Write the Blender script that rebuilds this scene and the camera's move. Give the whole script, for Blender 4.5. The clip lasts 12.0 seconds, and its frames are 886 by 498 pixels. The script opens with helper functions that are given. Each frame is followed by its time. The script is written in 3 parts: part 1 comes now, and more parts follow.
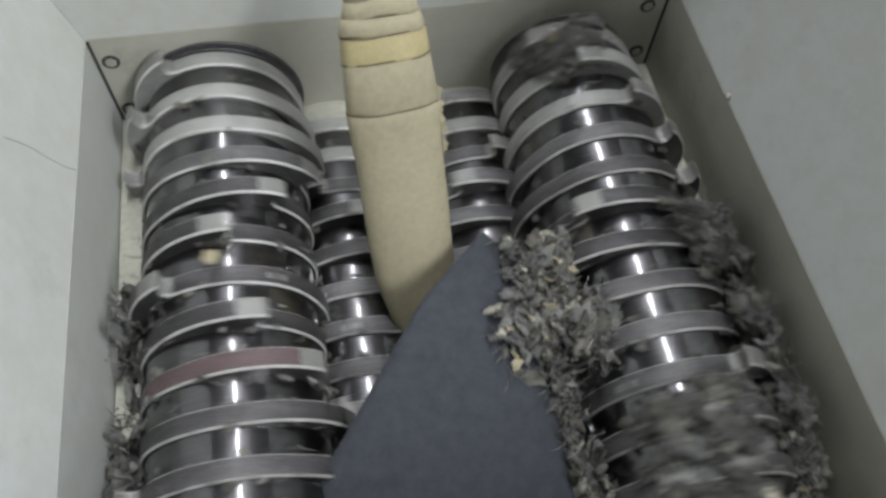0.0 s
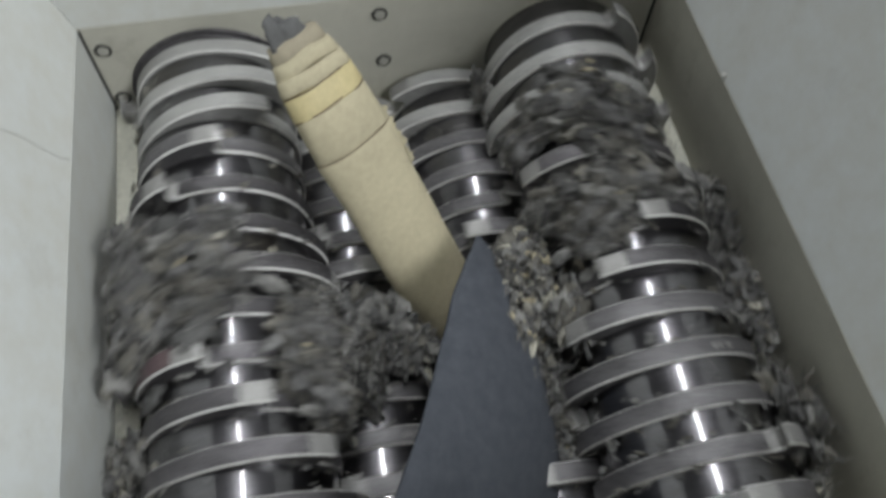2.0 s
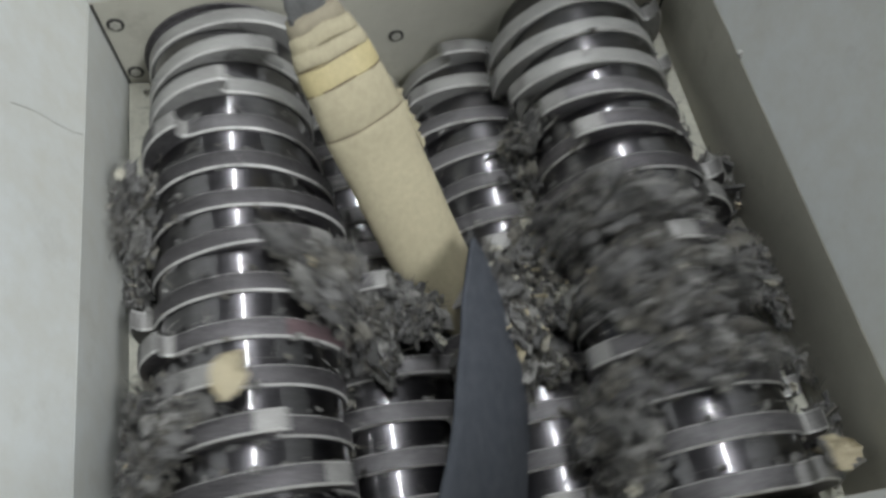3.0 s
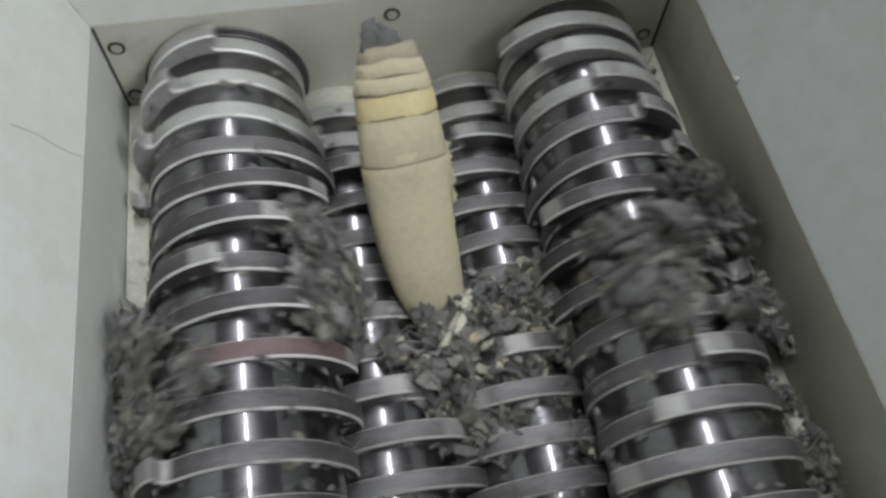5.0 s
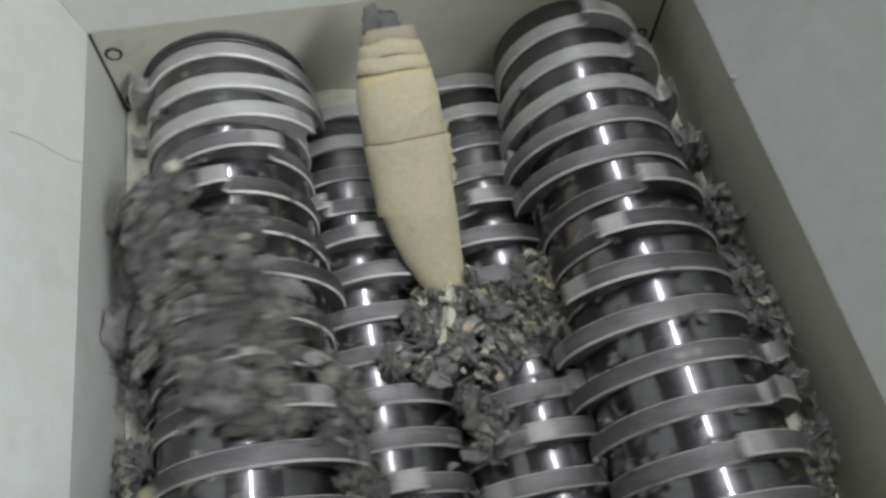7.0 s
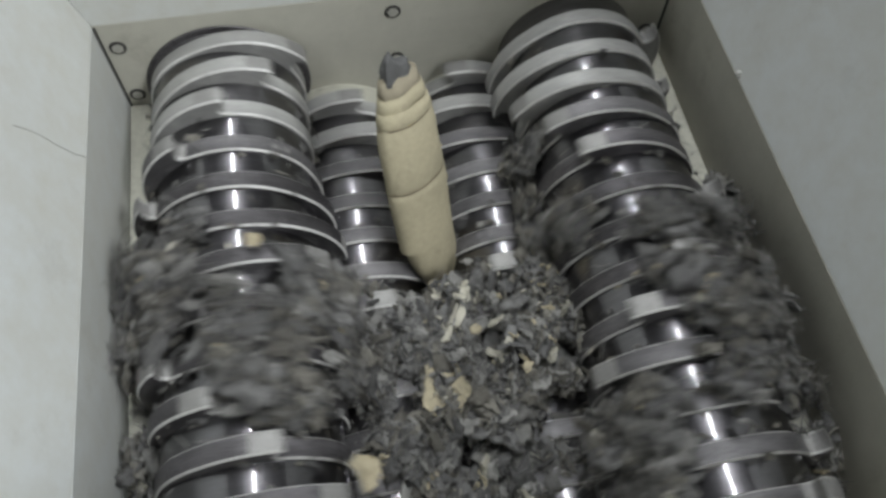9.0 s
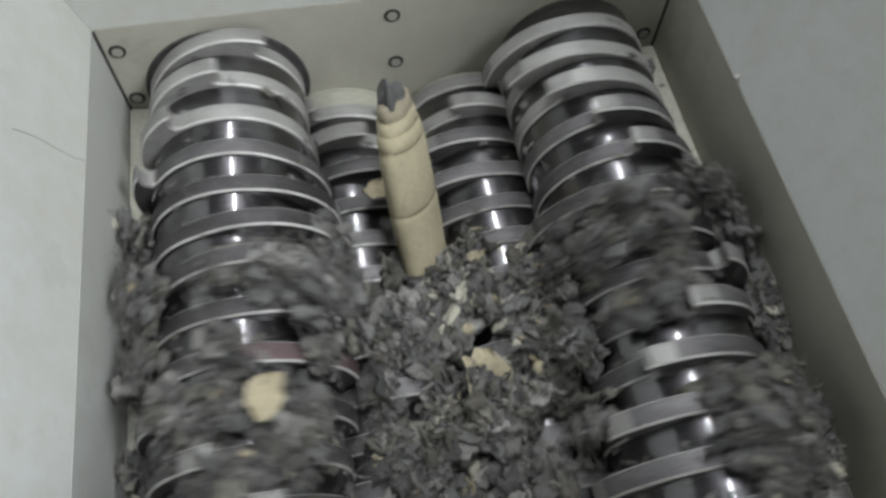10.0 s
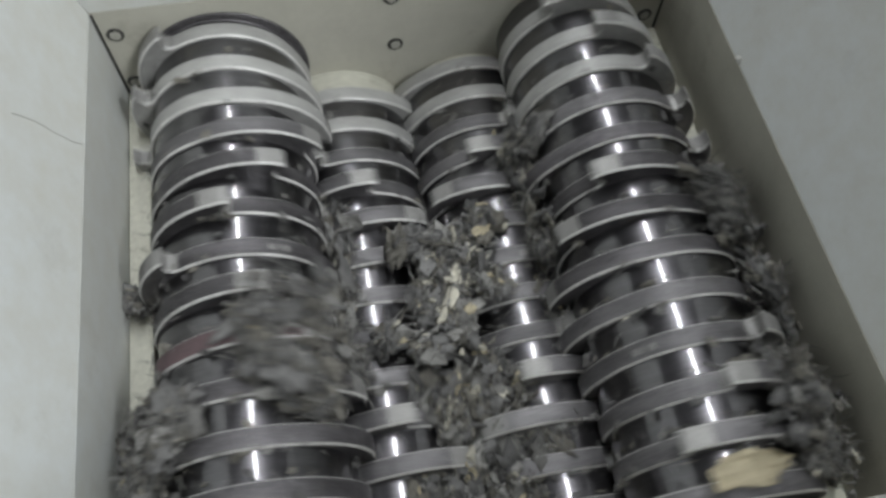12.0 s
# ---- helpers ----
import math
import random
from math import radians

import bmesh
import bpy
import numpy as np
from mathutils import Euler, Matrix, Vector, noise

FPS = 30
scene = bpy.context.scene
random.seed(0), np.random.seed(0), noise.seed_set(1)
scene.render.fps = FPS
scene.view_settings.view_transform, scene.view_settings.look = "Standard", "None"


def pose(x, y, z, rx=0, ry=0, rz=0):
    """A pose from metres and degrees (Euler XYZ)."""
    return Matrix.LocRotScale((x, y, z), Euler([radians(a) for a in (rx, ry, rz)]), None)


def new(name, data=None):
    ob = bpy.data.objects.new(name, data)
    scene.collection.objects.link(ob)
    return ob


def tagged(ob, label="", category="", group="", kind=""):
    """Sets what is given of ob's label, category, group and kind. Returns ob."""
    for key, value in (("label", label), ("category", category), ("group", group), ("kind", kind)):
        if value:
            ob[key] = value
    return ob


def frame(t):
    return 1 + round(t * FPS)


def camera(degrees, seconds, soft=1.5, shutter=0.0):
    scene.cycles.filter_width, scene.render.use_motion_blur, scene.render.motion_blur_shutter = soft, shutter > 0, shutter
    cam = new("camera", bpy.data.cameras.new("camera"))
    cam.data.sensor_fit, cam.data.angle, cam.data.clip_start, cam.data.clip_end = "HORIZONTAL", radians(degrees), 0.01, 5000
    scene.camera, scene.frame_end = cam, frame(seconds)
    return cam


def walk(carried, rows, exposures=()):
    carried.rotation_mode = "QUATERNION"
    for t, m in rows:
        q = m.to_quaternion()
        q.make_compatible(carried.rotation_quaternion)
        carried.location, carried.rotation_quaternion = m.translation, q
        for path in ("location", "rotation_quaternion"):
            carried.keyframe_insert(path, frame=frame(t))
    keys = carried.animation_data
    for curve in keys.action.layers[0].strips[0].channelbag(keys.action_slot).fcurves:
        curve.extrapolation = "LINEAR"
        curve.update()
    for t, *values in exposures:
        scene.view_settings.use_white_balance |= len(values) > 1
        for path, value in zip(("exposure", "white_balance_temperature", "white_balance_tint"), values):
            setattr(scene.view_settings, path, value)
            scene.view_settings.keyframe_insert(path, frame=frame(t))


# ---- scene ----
cam = camera(58.9, 12.0, soft=3.0, shutter=1.1)
EYE = (-0.194, -1.452, 1.625)
walk(cam, [
    (0, pose(*EYE, 30.04, -2.36, -10.16)), (0.5, pose(*EYE, 30.27, -2.36, -10.12)), (1, pose(*EYE, 30.05, -2.30, -10.40)),
    (1.5, pose(*EYE, 30.42, -2.57, -10.77)), (2, pose(*EYE, 28.96, -2.09, -11.06)), (2.5, pose(*EYE, 26.24, -1.24, -9.83)),
    (3, pose(*EYE, 27.28, -1.60, -10.24)), (5, pose(*EYE, 28.97, -1.85, -10.10)), (5.5, pose(*EYE, 28.56, -1.77, -10.38)),
    (6, pose(*EYE, 28.43, -1.89, -10.43)), (6.5, pose(*EYE, 28.29, -1.57, -10.98)), (7, pose(*EYE, 29.11, -1.55, -10.72)),
    (9, pose(*EYE, 28.77, -1.46, -10.40)), (9.5, pose(*EYE, 29.03, -1.50, -10.43)), (10, pose(*EYE, 29.03, -1.50, -10.43)),
    (10.5, pose(*EYE, 28.60, -1.50, -10.29)), (11, pose(*EYE, 27.31, -1.44, -10.74)), (11.5, pose(*EYE, 27.30, -1.47, -10.61)),
    (12, pose(*EYE, 27.82, -1.39, -10.57))],
    exposures=[(0, -0.1), (12, -0.1)])

# ---- light: tube lamps under the hall's roof and an added east source ----
world = bpy.data.worlds.new("hall_air")
scene.world = world
world.use_nodes = True
world.node_tree.nodes["Background"].inputs["Color"].default_value = (0.5, 0.55, 0.6, 1)
world.node_tree.nodes["Background"].inputs["Strength"].default_value = 0.05


def area_lamp(x, power, y0=-8.0, y1=9.0, z=8.85, width=0.35):
    data = bpy.data.lights.new("area_lamp", "AREA")
    data.shape, data.size, data.size_y = "RECTANGLE", width, y1 - y0
    data.energy, data.color = power, (0.95, 0.985, 1.0)
    ob = new("area_lamp", data)
    ob.matrix_world = pose(x, (y0 + y1) / 2, z)


area_lamp(0.42, 720, y0=-2.0, width=0.12)
# a long unseen source added high in the east, which brightens the west walls
area_lamp(6.0, 1550, y0=-10.7, y1=-3.5, z=8.85, width=2.2)


# ---- materials ----
def material(name, base, rough=0.5, metal=0.0, vary=0.15, scale=12.0, bump=0.0, bump_scale=80.0, second=None, stain=0.0,
             rough_vary=0.1, random=0.0, island=0.0, coat=0.0, stretch=(1, 1, 1)):
    m = bpy.data.materials.new(name)
    m.use_nodes = True
    nt = m.node_tree
    n, l = nt.nodes, nt.links
    bsdf = n["Principled BSDF"]
    bsdf.inputs["Metallic"].default_value = metal
    bsdf.inputs["Coat Weight"].default_value, bsdf.inputs["Coat Roughness"].default_value, bsdf.inputs["Coat IOR"].default_value = coat, 0.085, 1.7
    tc = n.new("ShaderNodeTexCoord")
    mp = n.new("ShaderNodeMapping")
    mp.inputs["Scale"].default_value = stretch
    l.new(tc.outputs["Object"], mp.inputs["Vector"])

    def tex(sc, detail=5.0, r=0.6):
        t = n.new("ShaderNodeTexNoise")
        t.inputs["Scale"].default_value, t.inputs["Detail"].default_value, t.inputs["Roughness"].default_value = sc, detail, r
        l.new(mp.outputs["Vector"], t.inputs["Vector"])
        return t

    big, fine = tex(scale * 0.2, 4), tex(scale * 2.2, 6, 0.7)
    ramp = n.new("ShaderNodeValToRGB")
    second = second or tuple(c * (1 - 2 * vary) for c in base)
    ramp.color_ramp.elements[0].position, ramp.color_ramp.elements[1].position = 0.32, 0.68
    ramp.color_ramp.elements[0].color, ramp.color_ramp.elements[1].color = (*second, 1), (*base, 1)
    mix = n.new("ShaderNodeMath")
    mix.operation = "MULTIPLY_ADD"
    mix.inputs[1].default_value = 0.5
    half = n.new("ShaderNodeMath")
    half.operation = "MULTIPLY"
    half.inputs[1].default_value = 0.5
    l.new(fine.outputs["Fac"], half.inputs[0])
    l.new(big.outputs["Fac"], mix.inputs[0])
    l.new(half.outputs[0], mix.inputs[2])
    l.new(mix.outputs[0], ramp.inputs["Fac"])
    colour = ramp.outputs["Color"]
    if stain:
        st = tex(scale * 0.6, 8, 0.75)
        sr = n.new("ShaderNodeValToRGB")
        sr.color_ramp.elements[0].position, sr.color_ramp.elements[1].position = 0.56, 0.72
        sr.color_ramp.elements[0].color, sr.color_ramp.elements[1].color = (0, 0, 0, 1), (stain, stain, stain, 1)
        l.new(st.outputs["Fac"], sr.inputs["Fac"])
        sm = n.new("ShaderNodeMixRGB")
        sm.inputs["Color2"].default_value = (0.2, 0.18, 0.14, 1)
        l.new(sr.outputs["Color"], sm.inputs["Fac"])
        l.new(colour, sm.inputs["Color1"])
        colour = sm.outputs["Color"]
    if random:
        info = n.new("ShaderNodeObjectInfo")
        hsv = n.new("ShaderNodeHueSaturation")
        mr = n.new("ShaderNodeMapRange")
        mr.inputs["To Min"].default_value, mr.inputs["To Max"].default_value = 1 - random, 1 + random
        l.new(info.outputs["Random"], mr.inputs["Value"])
        l.new(mr.outputs["Result"], hsv.inputs["Value"])
        l.new(colour, hsv.inputs["Color"])
        colour = hsv.outputs["Color"]
    if island:
        geo = n.new("ShaderNodeNewGeometry")
        hsv = n.new("ShaderNodeHueSaturation")
        mr = n.new("ShaderNodeMapRange")
        mr.inputs["To Min"].default_value, mr.inputs["To Max"].default_value = 1 - island, 1 + island
        l.new(geo.outputs["Random Per Island"], mr.inputs["Value"])
        l.new(mr.outputs["Result"], hsv.inputs["Value"])
        l.new(colour, hsv.inputs["Color"])
        colour = hsv.outputs["Color"]
    l.new(colour, bsdf.inputs["Base Color"])
    rm = n.new("ShaderNodeMapRange")
    rm.inputs["To Min"].default_value, rm.inputs["To Max"].default_value = max(rough - rough_vary, 0.03), min(rough + rough_vary, 1)
    l.new(fine.outputs["Fac"], rm.inputs["Value"])
    l.new(rm.outputs["Result"], bsdf.inputs["Roughness"])
    if bump:
        bt = tex(bump_scale, 4)
        bp = n.new("ShaderNodeBump")
        bp.inputs["Strength"].default_value, bp.inputs["Distance"].default_value = bump, 0.004
        l.new(bt.outputs["Fac"], bp.inputs["Height"])
        l.new(bp.outputs["Normal"], bsdf.inputs["Normal"])
    return m


WALL = material("cream_grey_wall_paint", (0.545, 0.53, 0.46), 0.55, 0, 0.12, 7, 0.2, 60, second=(0.44, 0.43, 0.37), stain=0.4)
HOPPER = material("pale_hopper_paint", (0.58, 0.605, 0.605), 0.5, 0, 0.06, 8, 0.1, 40, second=(0.495, 0.49, 0.445), stain=0.2)
WELD = material("painted_weld", (0.5, 0.5, 0.47), 0.6, 0, 0.12, 60, 0.4, 120, stain=0.2)
LEDGE = material("worn_ledge_paint", (0.62, 0.61, 0.52), 0.6, 0, 0.2, 30, 0.3, 90, stain=0.8)
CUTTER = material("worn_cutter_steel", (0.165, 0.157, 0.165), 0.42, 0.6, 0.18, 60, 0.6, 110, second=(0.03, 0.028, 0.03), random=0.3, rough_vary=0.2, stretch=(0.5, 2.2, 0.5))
CUTTER_DULL = material("mid_grey_cutter_steel", (0.23, 0.222, 0.23), 0.46, 0.5, 0.18, 60, 0.5, 120, second=(0.06, 0.058, 0.06), random=0.25, rough_vary=0.2, stretch=(0.5, 2.2, 0.5))
CUTTER_RED = material("cutter_steel_with_old_red_paint", (0.19, 0.125, 0.135), 0.5, 0.3, 0.18, 50, 0.5, 120, second=(0.06, 0.05, 0.052), stretch=(0.6, 2.0, 0.6))
CUTTER_PALE = material("pale_cutter_steel", (0.47, 0.47, 0.455), 0.5, 0.3, 0.18, 50, 0.3, 120, second=(0.24, 0.235, 0.23), random=0.12, stretch=(0.6, 2.0, 0.6))
EDGE = material("bright_worn_edge_steel", (0.78, 0.77, 0.75), 0.5, 0.3, 0.1, 70, 0.2, 200, second=(0.42, 0.41, 0.4))
TIP = material("pale_tooth_face_steel", (0.4, 0.395, 0.385), 0.52, 0.5, 0.2, 70, 0.4, 150, second=(0.2, 0.195, 0.19))
SPACER = material("oiled_polished_spacer_steel", (0.13, 0.125, 0.134), 0.3, 1.0, 0.25, 40, 0.02, 200, rough_vary=0.08, coat=1.0, stretch=(1, 6, 1))
BOLT = material("bolt_washer_steel", (0.05, 0.049, 0.046), 0.7, 0.0, 0.2, 90)
PAINTED_BOLT = material("painted_bolt_head", (0.46, 0.45, 0.4), 0.5, 0, 0.15, 90, stain=0.4)
TUBE_WALL = material("tan_carpet_backing", (0.47, 0.42, 0.29), 0.85, 0, 0.14, 30, 0.5, 300, stain=0.32)
BAND = material("yellow_tape", (0.54, 0.46, 0.25), 0.6, 0, 0.15, 40, 0.15, 200, stain=0.15)
OLD_WRAP = material("grubby_tan_wrap", (0.34, 0.30, 0.22), 0.85, 0, 0.15, 40, 0.4, 250, stain=0.4)
DARK_TIP = material("dark_grey_pile", (0.15, 0.15, 0.15), 0.95, 0, 0.25, 120, 0.8, 400)
SEAM = material("brown_frayed_seam", (0.16, 0.12, 0.08), 0.9, 0, 0.2, 90)
SHEET = material("slate_blue_carpet", (0.095, 0.104, 0.125), 0.95, 0, 0.12, 160, 1.0, 600, second=(0.05, 0.056, 0.07))
FLUFF = material("grey_shredded_fibre", (0.35, 0.342, 0.325), 0.95, 0, 0.3, 130, 1.0, 420, second=(0.13, 0.128, 0.124), island=0.35)
FLAKE = material("slate_flake", (0.19, 0.187, 0.183), 0.9, 0, 0.2, 110, 0.8, 380, second=(0.075, 0.074, 0.074), island=0.45)
BROWN = material("brown_grey_fibre", (0.235, 0.222, 0.195), 0.95, 0, 0.3, 110, 1.0, 380, second=(0.1, 0.095, 0.082), island=0.45)
PALE = material("pale_backing_flake", (0.52, 0.5, 0.43), 0.85, 0, 0.15, 60, 0.4, 250, second=(0.34, 0.32, 0.26), island=0.3)
CREAM = material("tan_backing_flake", (0.5, 0.44, 0.31), 0.85, 0, 0.15, 60, 0.4, 250)
HALL = material("hall_sheet_metal", (0.36, 0.365, 0.37), 0.7, 0, 0.1, 2)
CONCRETE = material("hall_concrete_floor", (0.25, 0.25, 0.24), 0.8, 0, 0.15, 3, 0.2, 30)
DARK_STEEL = material("dark_gap_steel", (0.06, 0.06, 0.06), 0.8, 0.2, 0.2, 20)
MACHINE = material("machine_paint", (0.45, 0.46, 0.45), 0.5, 0, 0.08, 4)
GLOW = bpy.data.materials.new("lamp_glow")
GLOW.use_nodes = True
GLOW.node_tree.nodes["Principled BSDF"].inputs["Emission Color"].default_value = (1, 0.98, 0.93, 1)
GLOW.node_tree.nodes["Principled BSDF"].inputs["Emission Strength"].default_value = 3.0


# ---- mesh helpers ----
def mesh_of(name, verts, faces, mats, index=None, smooth=False):
    me = bpy.data.meshes.new(name)
    me.from_pydata([tuple(v) for v in verts], [], faces)
    for m in mats:
        me.materials.append(m)
    if index is not None:
        me.polygons.foreach_set("material_index", index)
    if smooth:
        me.polygons.foreach_set("use_smooth", [True] * len(me.polygons))
    me.update()
    return me


def part(name, me, parent, m=None, label=""):
    ob = new(name, me)
    ob.parent = parent
    if m is not None:
        ob.matrix_basis = m
    return tagged(ob, label)


def thing(name, m, label, category, group="", kind=""):
    ob = new(name)
    ob.empty_display_size = 0.05
    ob.matrix_basis = m
    return tagged(ob, label, category, group, kind)


def slab(corners, thick, outward):
    """A plate: four corners and the same four moved outward by its thickness."""
    a = [Vector(c) for c in corners]
    n = (a[1] - a[0]).cross(a[3] - a[0]).normalized()
    if n.dot(Vector(outward)) < 0:
        n = -n
    v = a + [c + n * thick for c in a]
    return v, [(0, 1, 2, 3), (7, 6, 5, 4), (0, 4, 5, 1), (1, 5, 6, 2), (2, 6, 7, 3), (3, 7, 4, 0)]


def fix_normals(me):
    bm = bmesh.new()
    bm.from_mesh(me)
    bmesh.ops.recalc_face_normals(bm, faces=bm.faces)
    bm.to_mesh(me)
    bm.free()
    return me


def plate(name, corners, thick, outward, mat, kind="structure", label="", category="", bevel=0.001):
    v, f = slab(corners, thick, outward)
    me = fix_normals(mesh_of(name, v, f, [mat]))
    bm = bmesh.new()
    bm.from_mesh(me)
    if bevel:
        bmesh.ops.bevel(bm, geom=bm.edges[:], offset=bevel, segments=2, affect="EDGES")
    bm.to_mesh(me)
    bm.free()
    return tagged(new(name, me), label, category, "", kind)


# ---- the chamber and its hopper ----
W, H, NEAR, FLOOR = 0.7245, 0.2526, -1.345, -0.75
AXES = {"outer_a": (-0.4588, 0.0), "outer_b": (0.452, 0.0), "inner_a": (-0.186, -0.232), "inner_b": (0.178, -0.232)}
T = 0.03
plate("wall_west", [(-W, NEAR, FLOOR), (-W, 0, FLOOR), (-W, 0, H), (-W, NEAR, H)], T, (-1, 0, 0), HOPPER, label="cream grey painted steel chamber wall", category="wall")
plate("wall_east", [(W, NEAR, FLOOR), (W, 0, FLOOR), (W, 0, H), (W, NEAR, H)], T, (1, 0, 0), WALL, label="cream grey painted steel chamber wall", category="wall")
plate("wall_north", [(-W - T, 0, FLOOR), (W + T, 0, FLOOR), (W + T, 0, H), (-W - T, 0, H)], T, (0, 1, 0), WALL, label="cream end wall with bolt heads", category="wall")
plate("wall_south", [(-W - T, NEAR, FLOOR), (W + T, NEAR, FLOOR), (W + T, NEAR, H), (-W - T, NEAR, H)], T, (0, -1, 0), WALL, label="cream end wall of the cutting chamber", category="wall")
# floor coloured near black so the gaps between cutters read as shade
plate("chamber_floor", [(-W - T, NEAR - T, FLOOR - .004), (W + T, NEAR - T, FLOOR - .004), (W + T, T, FLOOR - .004), (-W - T, T, FLOOR - .004)], T, (0, 0, -1), DARK_STEEL, label="steel discharge floor, coloured dark for the shade under the cutters", category="floor")
FX, FY, UP = 0.35, 0.2, 1.75
E4 = 0.0006
c = {}
for sx in (-1, 1):
    for sy, y in ((0, 0.0), (1, NEAR)):
        d = 1 if sy == 0 else -1
        c[sx, sy] = ((sx * (W + E4), y + d * E4, H + E4), (sx * (W + E4 + FX * UP), y + d * (E4 + FY * UP), H + UP))
low = [tuple(Vector(c[s, 1][0]).lerp(Vector(c[s, 1][1]), 0.28)) for s in (1, -1)]
plate("hopper_south", [c[1, 1][0], c[-1, 1][0], low[1], low[0]], 0.012, (0, -1, 0), HOPPER, label="pale grey painted low front lip of the hopper", category="hopper wall", bevel=0.002)
far = [tuple(Vector(c[s, 0][0]).lerp(Vector(c[s, 0][1]), 0.18)) for s in (1, -1)]
plate("hopper_north", [c[-1, 0][0], c[1, 0][0], far[0], far[1]], 0.012, (0, 1, 0), HOPPER, label="pale grey painted far lip of the hopper", category="hopper wall", bevel=0.0008)
for name, a, b, o in (("hopper_west", (-1, 1), (-1, 0), (-1, 0, 0)), ("hopper_east", (1, 0), (1, 1), (1, 0, 0))):
    plate(name, [c[a][0], c[b][0], c[b][1], c[a][1]], 0.012, o, HOPPER, label="pale grey painted flared hopper wall", category="hopper wall", bevel=0.0008)

# ledge strips that close the gap between wall and cutters
for sx, z in ((-1, -0.028), (1, -0.028)):
    x0, x1 = sx * (W - 0.002), sx * 0.672
    plate("ledge", [(x0, NEAR + 0.005, z), (x1, NEAR + 0.005, z - 0.004), (x1, -0.005, z - 0.004), (x0, -0.005, z)], 0.03, (0, 0, -1), LEDGE, label="scuffed cream ledge strip beside the cutters", category="ledge")

# an old weld seam up the hopper's west plate
pts = []
for i in range(14):
    s = 0.014 * i
    pts.append(Vector((-(W + E4 + FX * s), -0.375 - 0.25 * s - 0.004 * math.sin(i * 0.5) + 0.004 * noise.noise((i * 0.7, 1, 0)), H + E4 + s)))
v, f = [], []
for i, p in enumerate(pts):
    ww = 0.0022 * (1 + 0.5 * noise.noise((i * 1.3, 2, 0)))
    v += [p + Vector((-0.0005, -ww, 0)), p + Vector((0.0015, 0, 0.0005)), p + Vector((-0.0005, ww, 0))]
    if i:
        q = 3 * i
        f += [(q - 3, q, q + 1, q - 2), (q - 2, q + 1, q + 2, q - 1), (q - 3, q - 1, q + 2, q)]
tagged(new("weld_seam", fix_normals(mesh_of("weld_seam", v, f, [WELD], smooth=True))), "old painted weld seam up the hopper wall", "weld seam", "", "structure")
# small weld spatter on the rim of the east wall
bm = bmesh.new()
bmesh.ops.create_icosphere(bm, subdivisions=2, radius=0.009)
for q in bm.verts:
    q.co *= 1 + 0.5 * noise.noise(q.co * 140)
me = bpy.data.meshes.new("weld_blob")
bm.to_mesh(me)
bm.free()
me.materials.append(WELD)
ob = new("weld_blob", me)
ob.matrix_basis = pose(W + 0.003, -0.385, H + 0.006)
tagged(ob, "small weld blob on the chamber rim", "weld blob", "", "structure")

# dark open joints in the far corners
for sx in (-1, 1):
    x = sx * (W - 0.001)
    plate("corner_joint", [(x, -0.006, FLOOR + 0.02), (x - sx * 0.004, -0.001, FLOOR + 0.02), (x - sx * 0.004, -0.001, H - 0.002), (x, -0.006, H - 0.002)], 0.002, (-sx, -1, 0), BOLT, label="dark open joint in the chamber corner", category="joint", bevel=0)

# ---- bolts on the end wall ----
def bolt_mesh():
    bm = bmesh.new()
    bmesh.ops.create_cone(bm, cap_ends=True, segments=24, radius1=0.0205, radius2=0.0200, depth=0.003)
    for f in bm.faces:
        f.material_index = 1
    r = bmesh.ops.create_cone(bm, cap_ends=True, segments=6, radius1=0.0148, radius2=0.0142, depth=0.005)
    bmesh.ops.translate(bm, verts=r["verts"], vec=(0, 0, 0.0012))
    me = bpy.data.meshes.new("bolt")
    bm.to_mesh(me)
    bm.free()
    me.materials.append(PAINTED_BOLT)
    me.materials.append(BOLT)
    return me


BOLT_ME = bolt_mesh()
for bx, bz in ((-0.689, 0.178), (-0.694, 0.008), (-0.018, 0.194), (-0.013, 0.028), (0.672, 0.188), (0.683, 0.022)):
    ob = new("bolt", BOLT_ME)
    ob.matrix_basis = pose(bx, -0.002, bz, 90) @ pose(0, 0, 0, 0, 0, random.uniform(0, 60))
    tagged(ob, "steel hexagon bolt with washer in the end wall", "bolt", "bolts in the end wall")

# ---- cutter shafts ----
RC, RS, TH, PITCH = 0.196, 0.1865, 0.046, 0.1


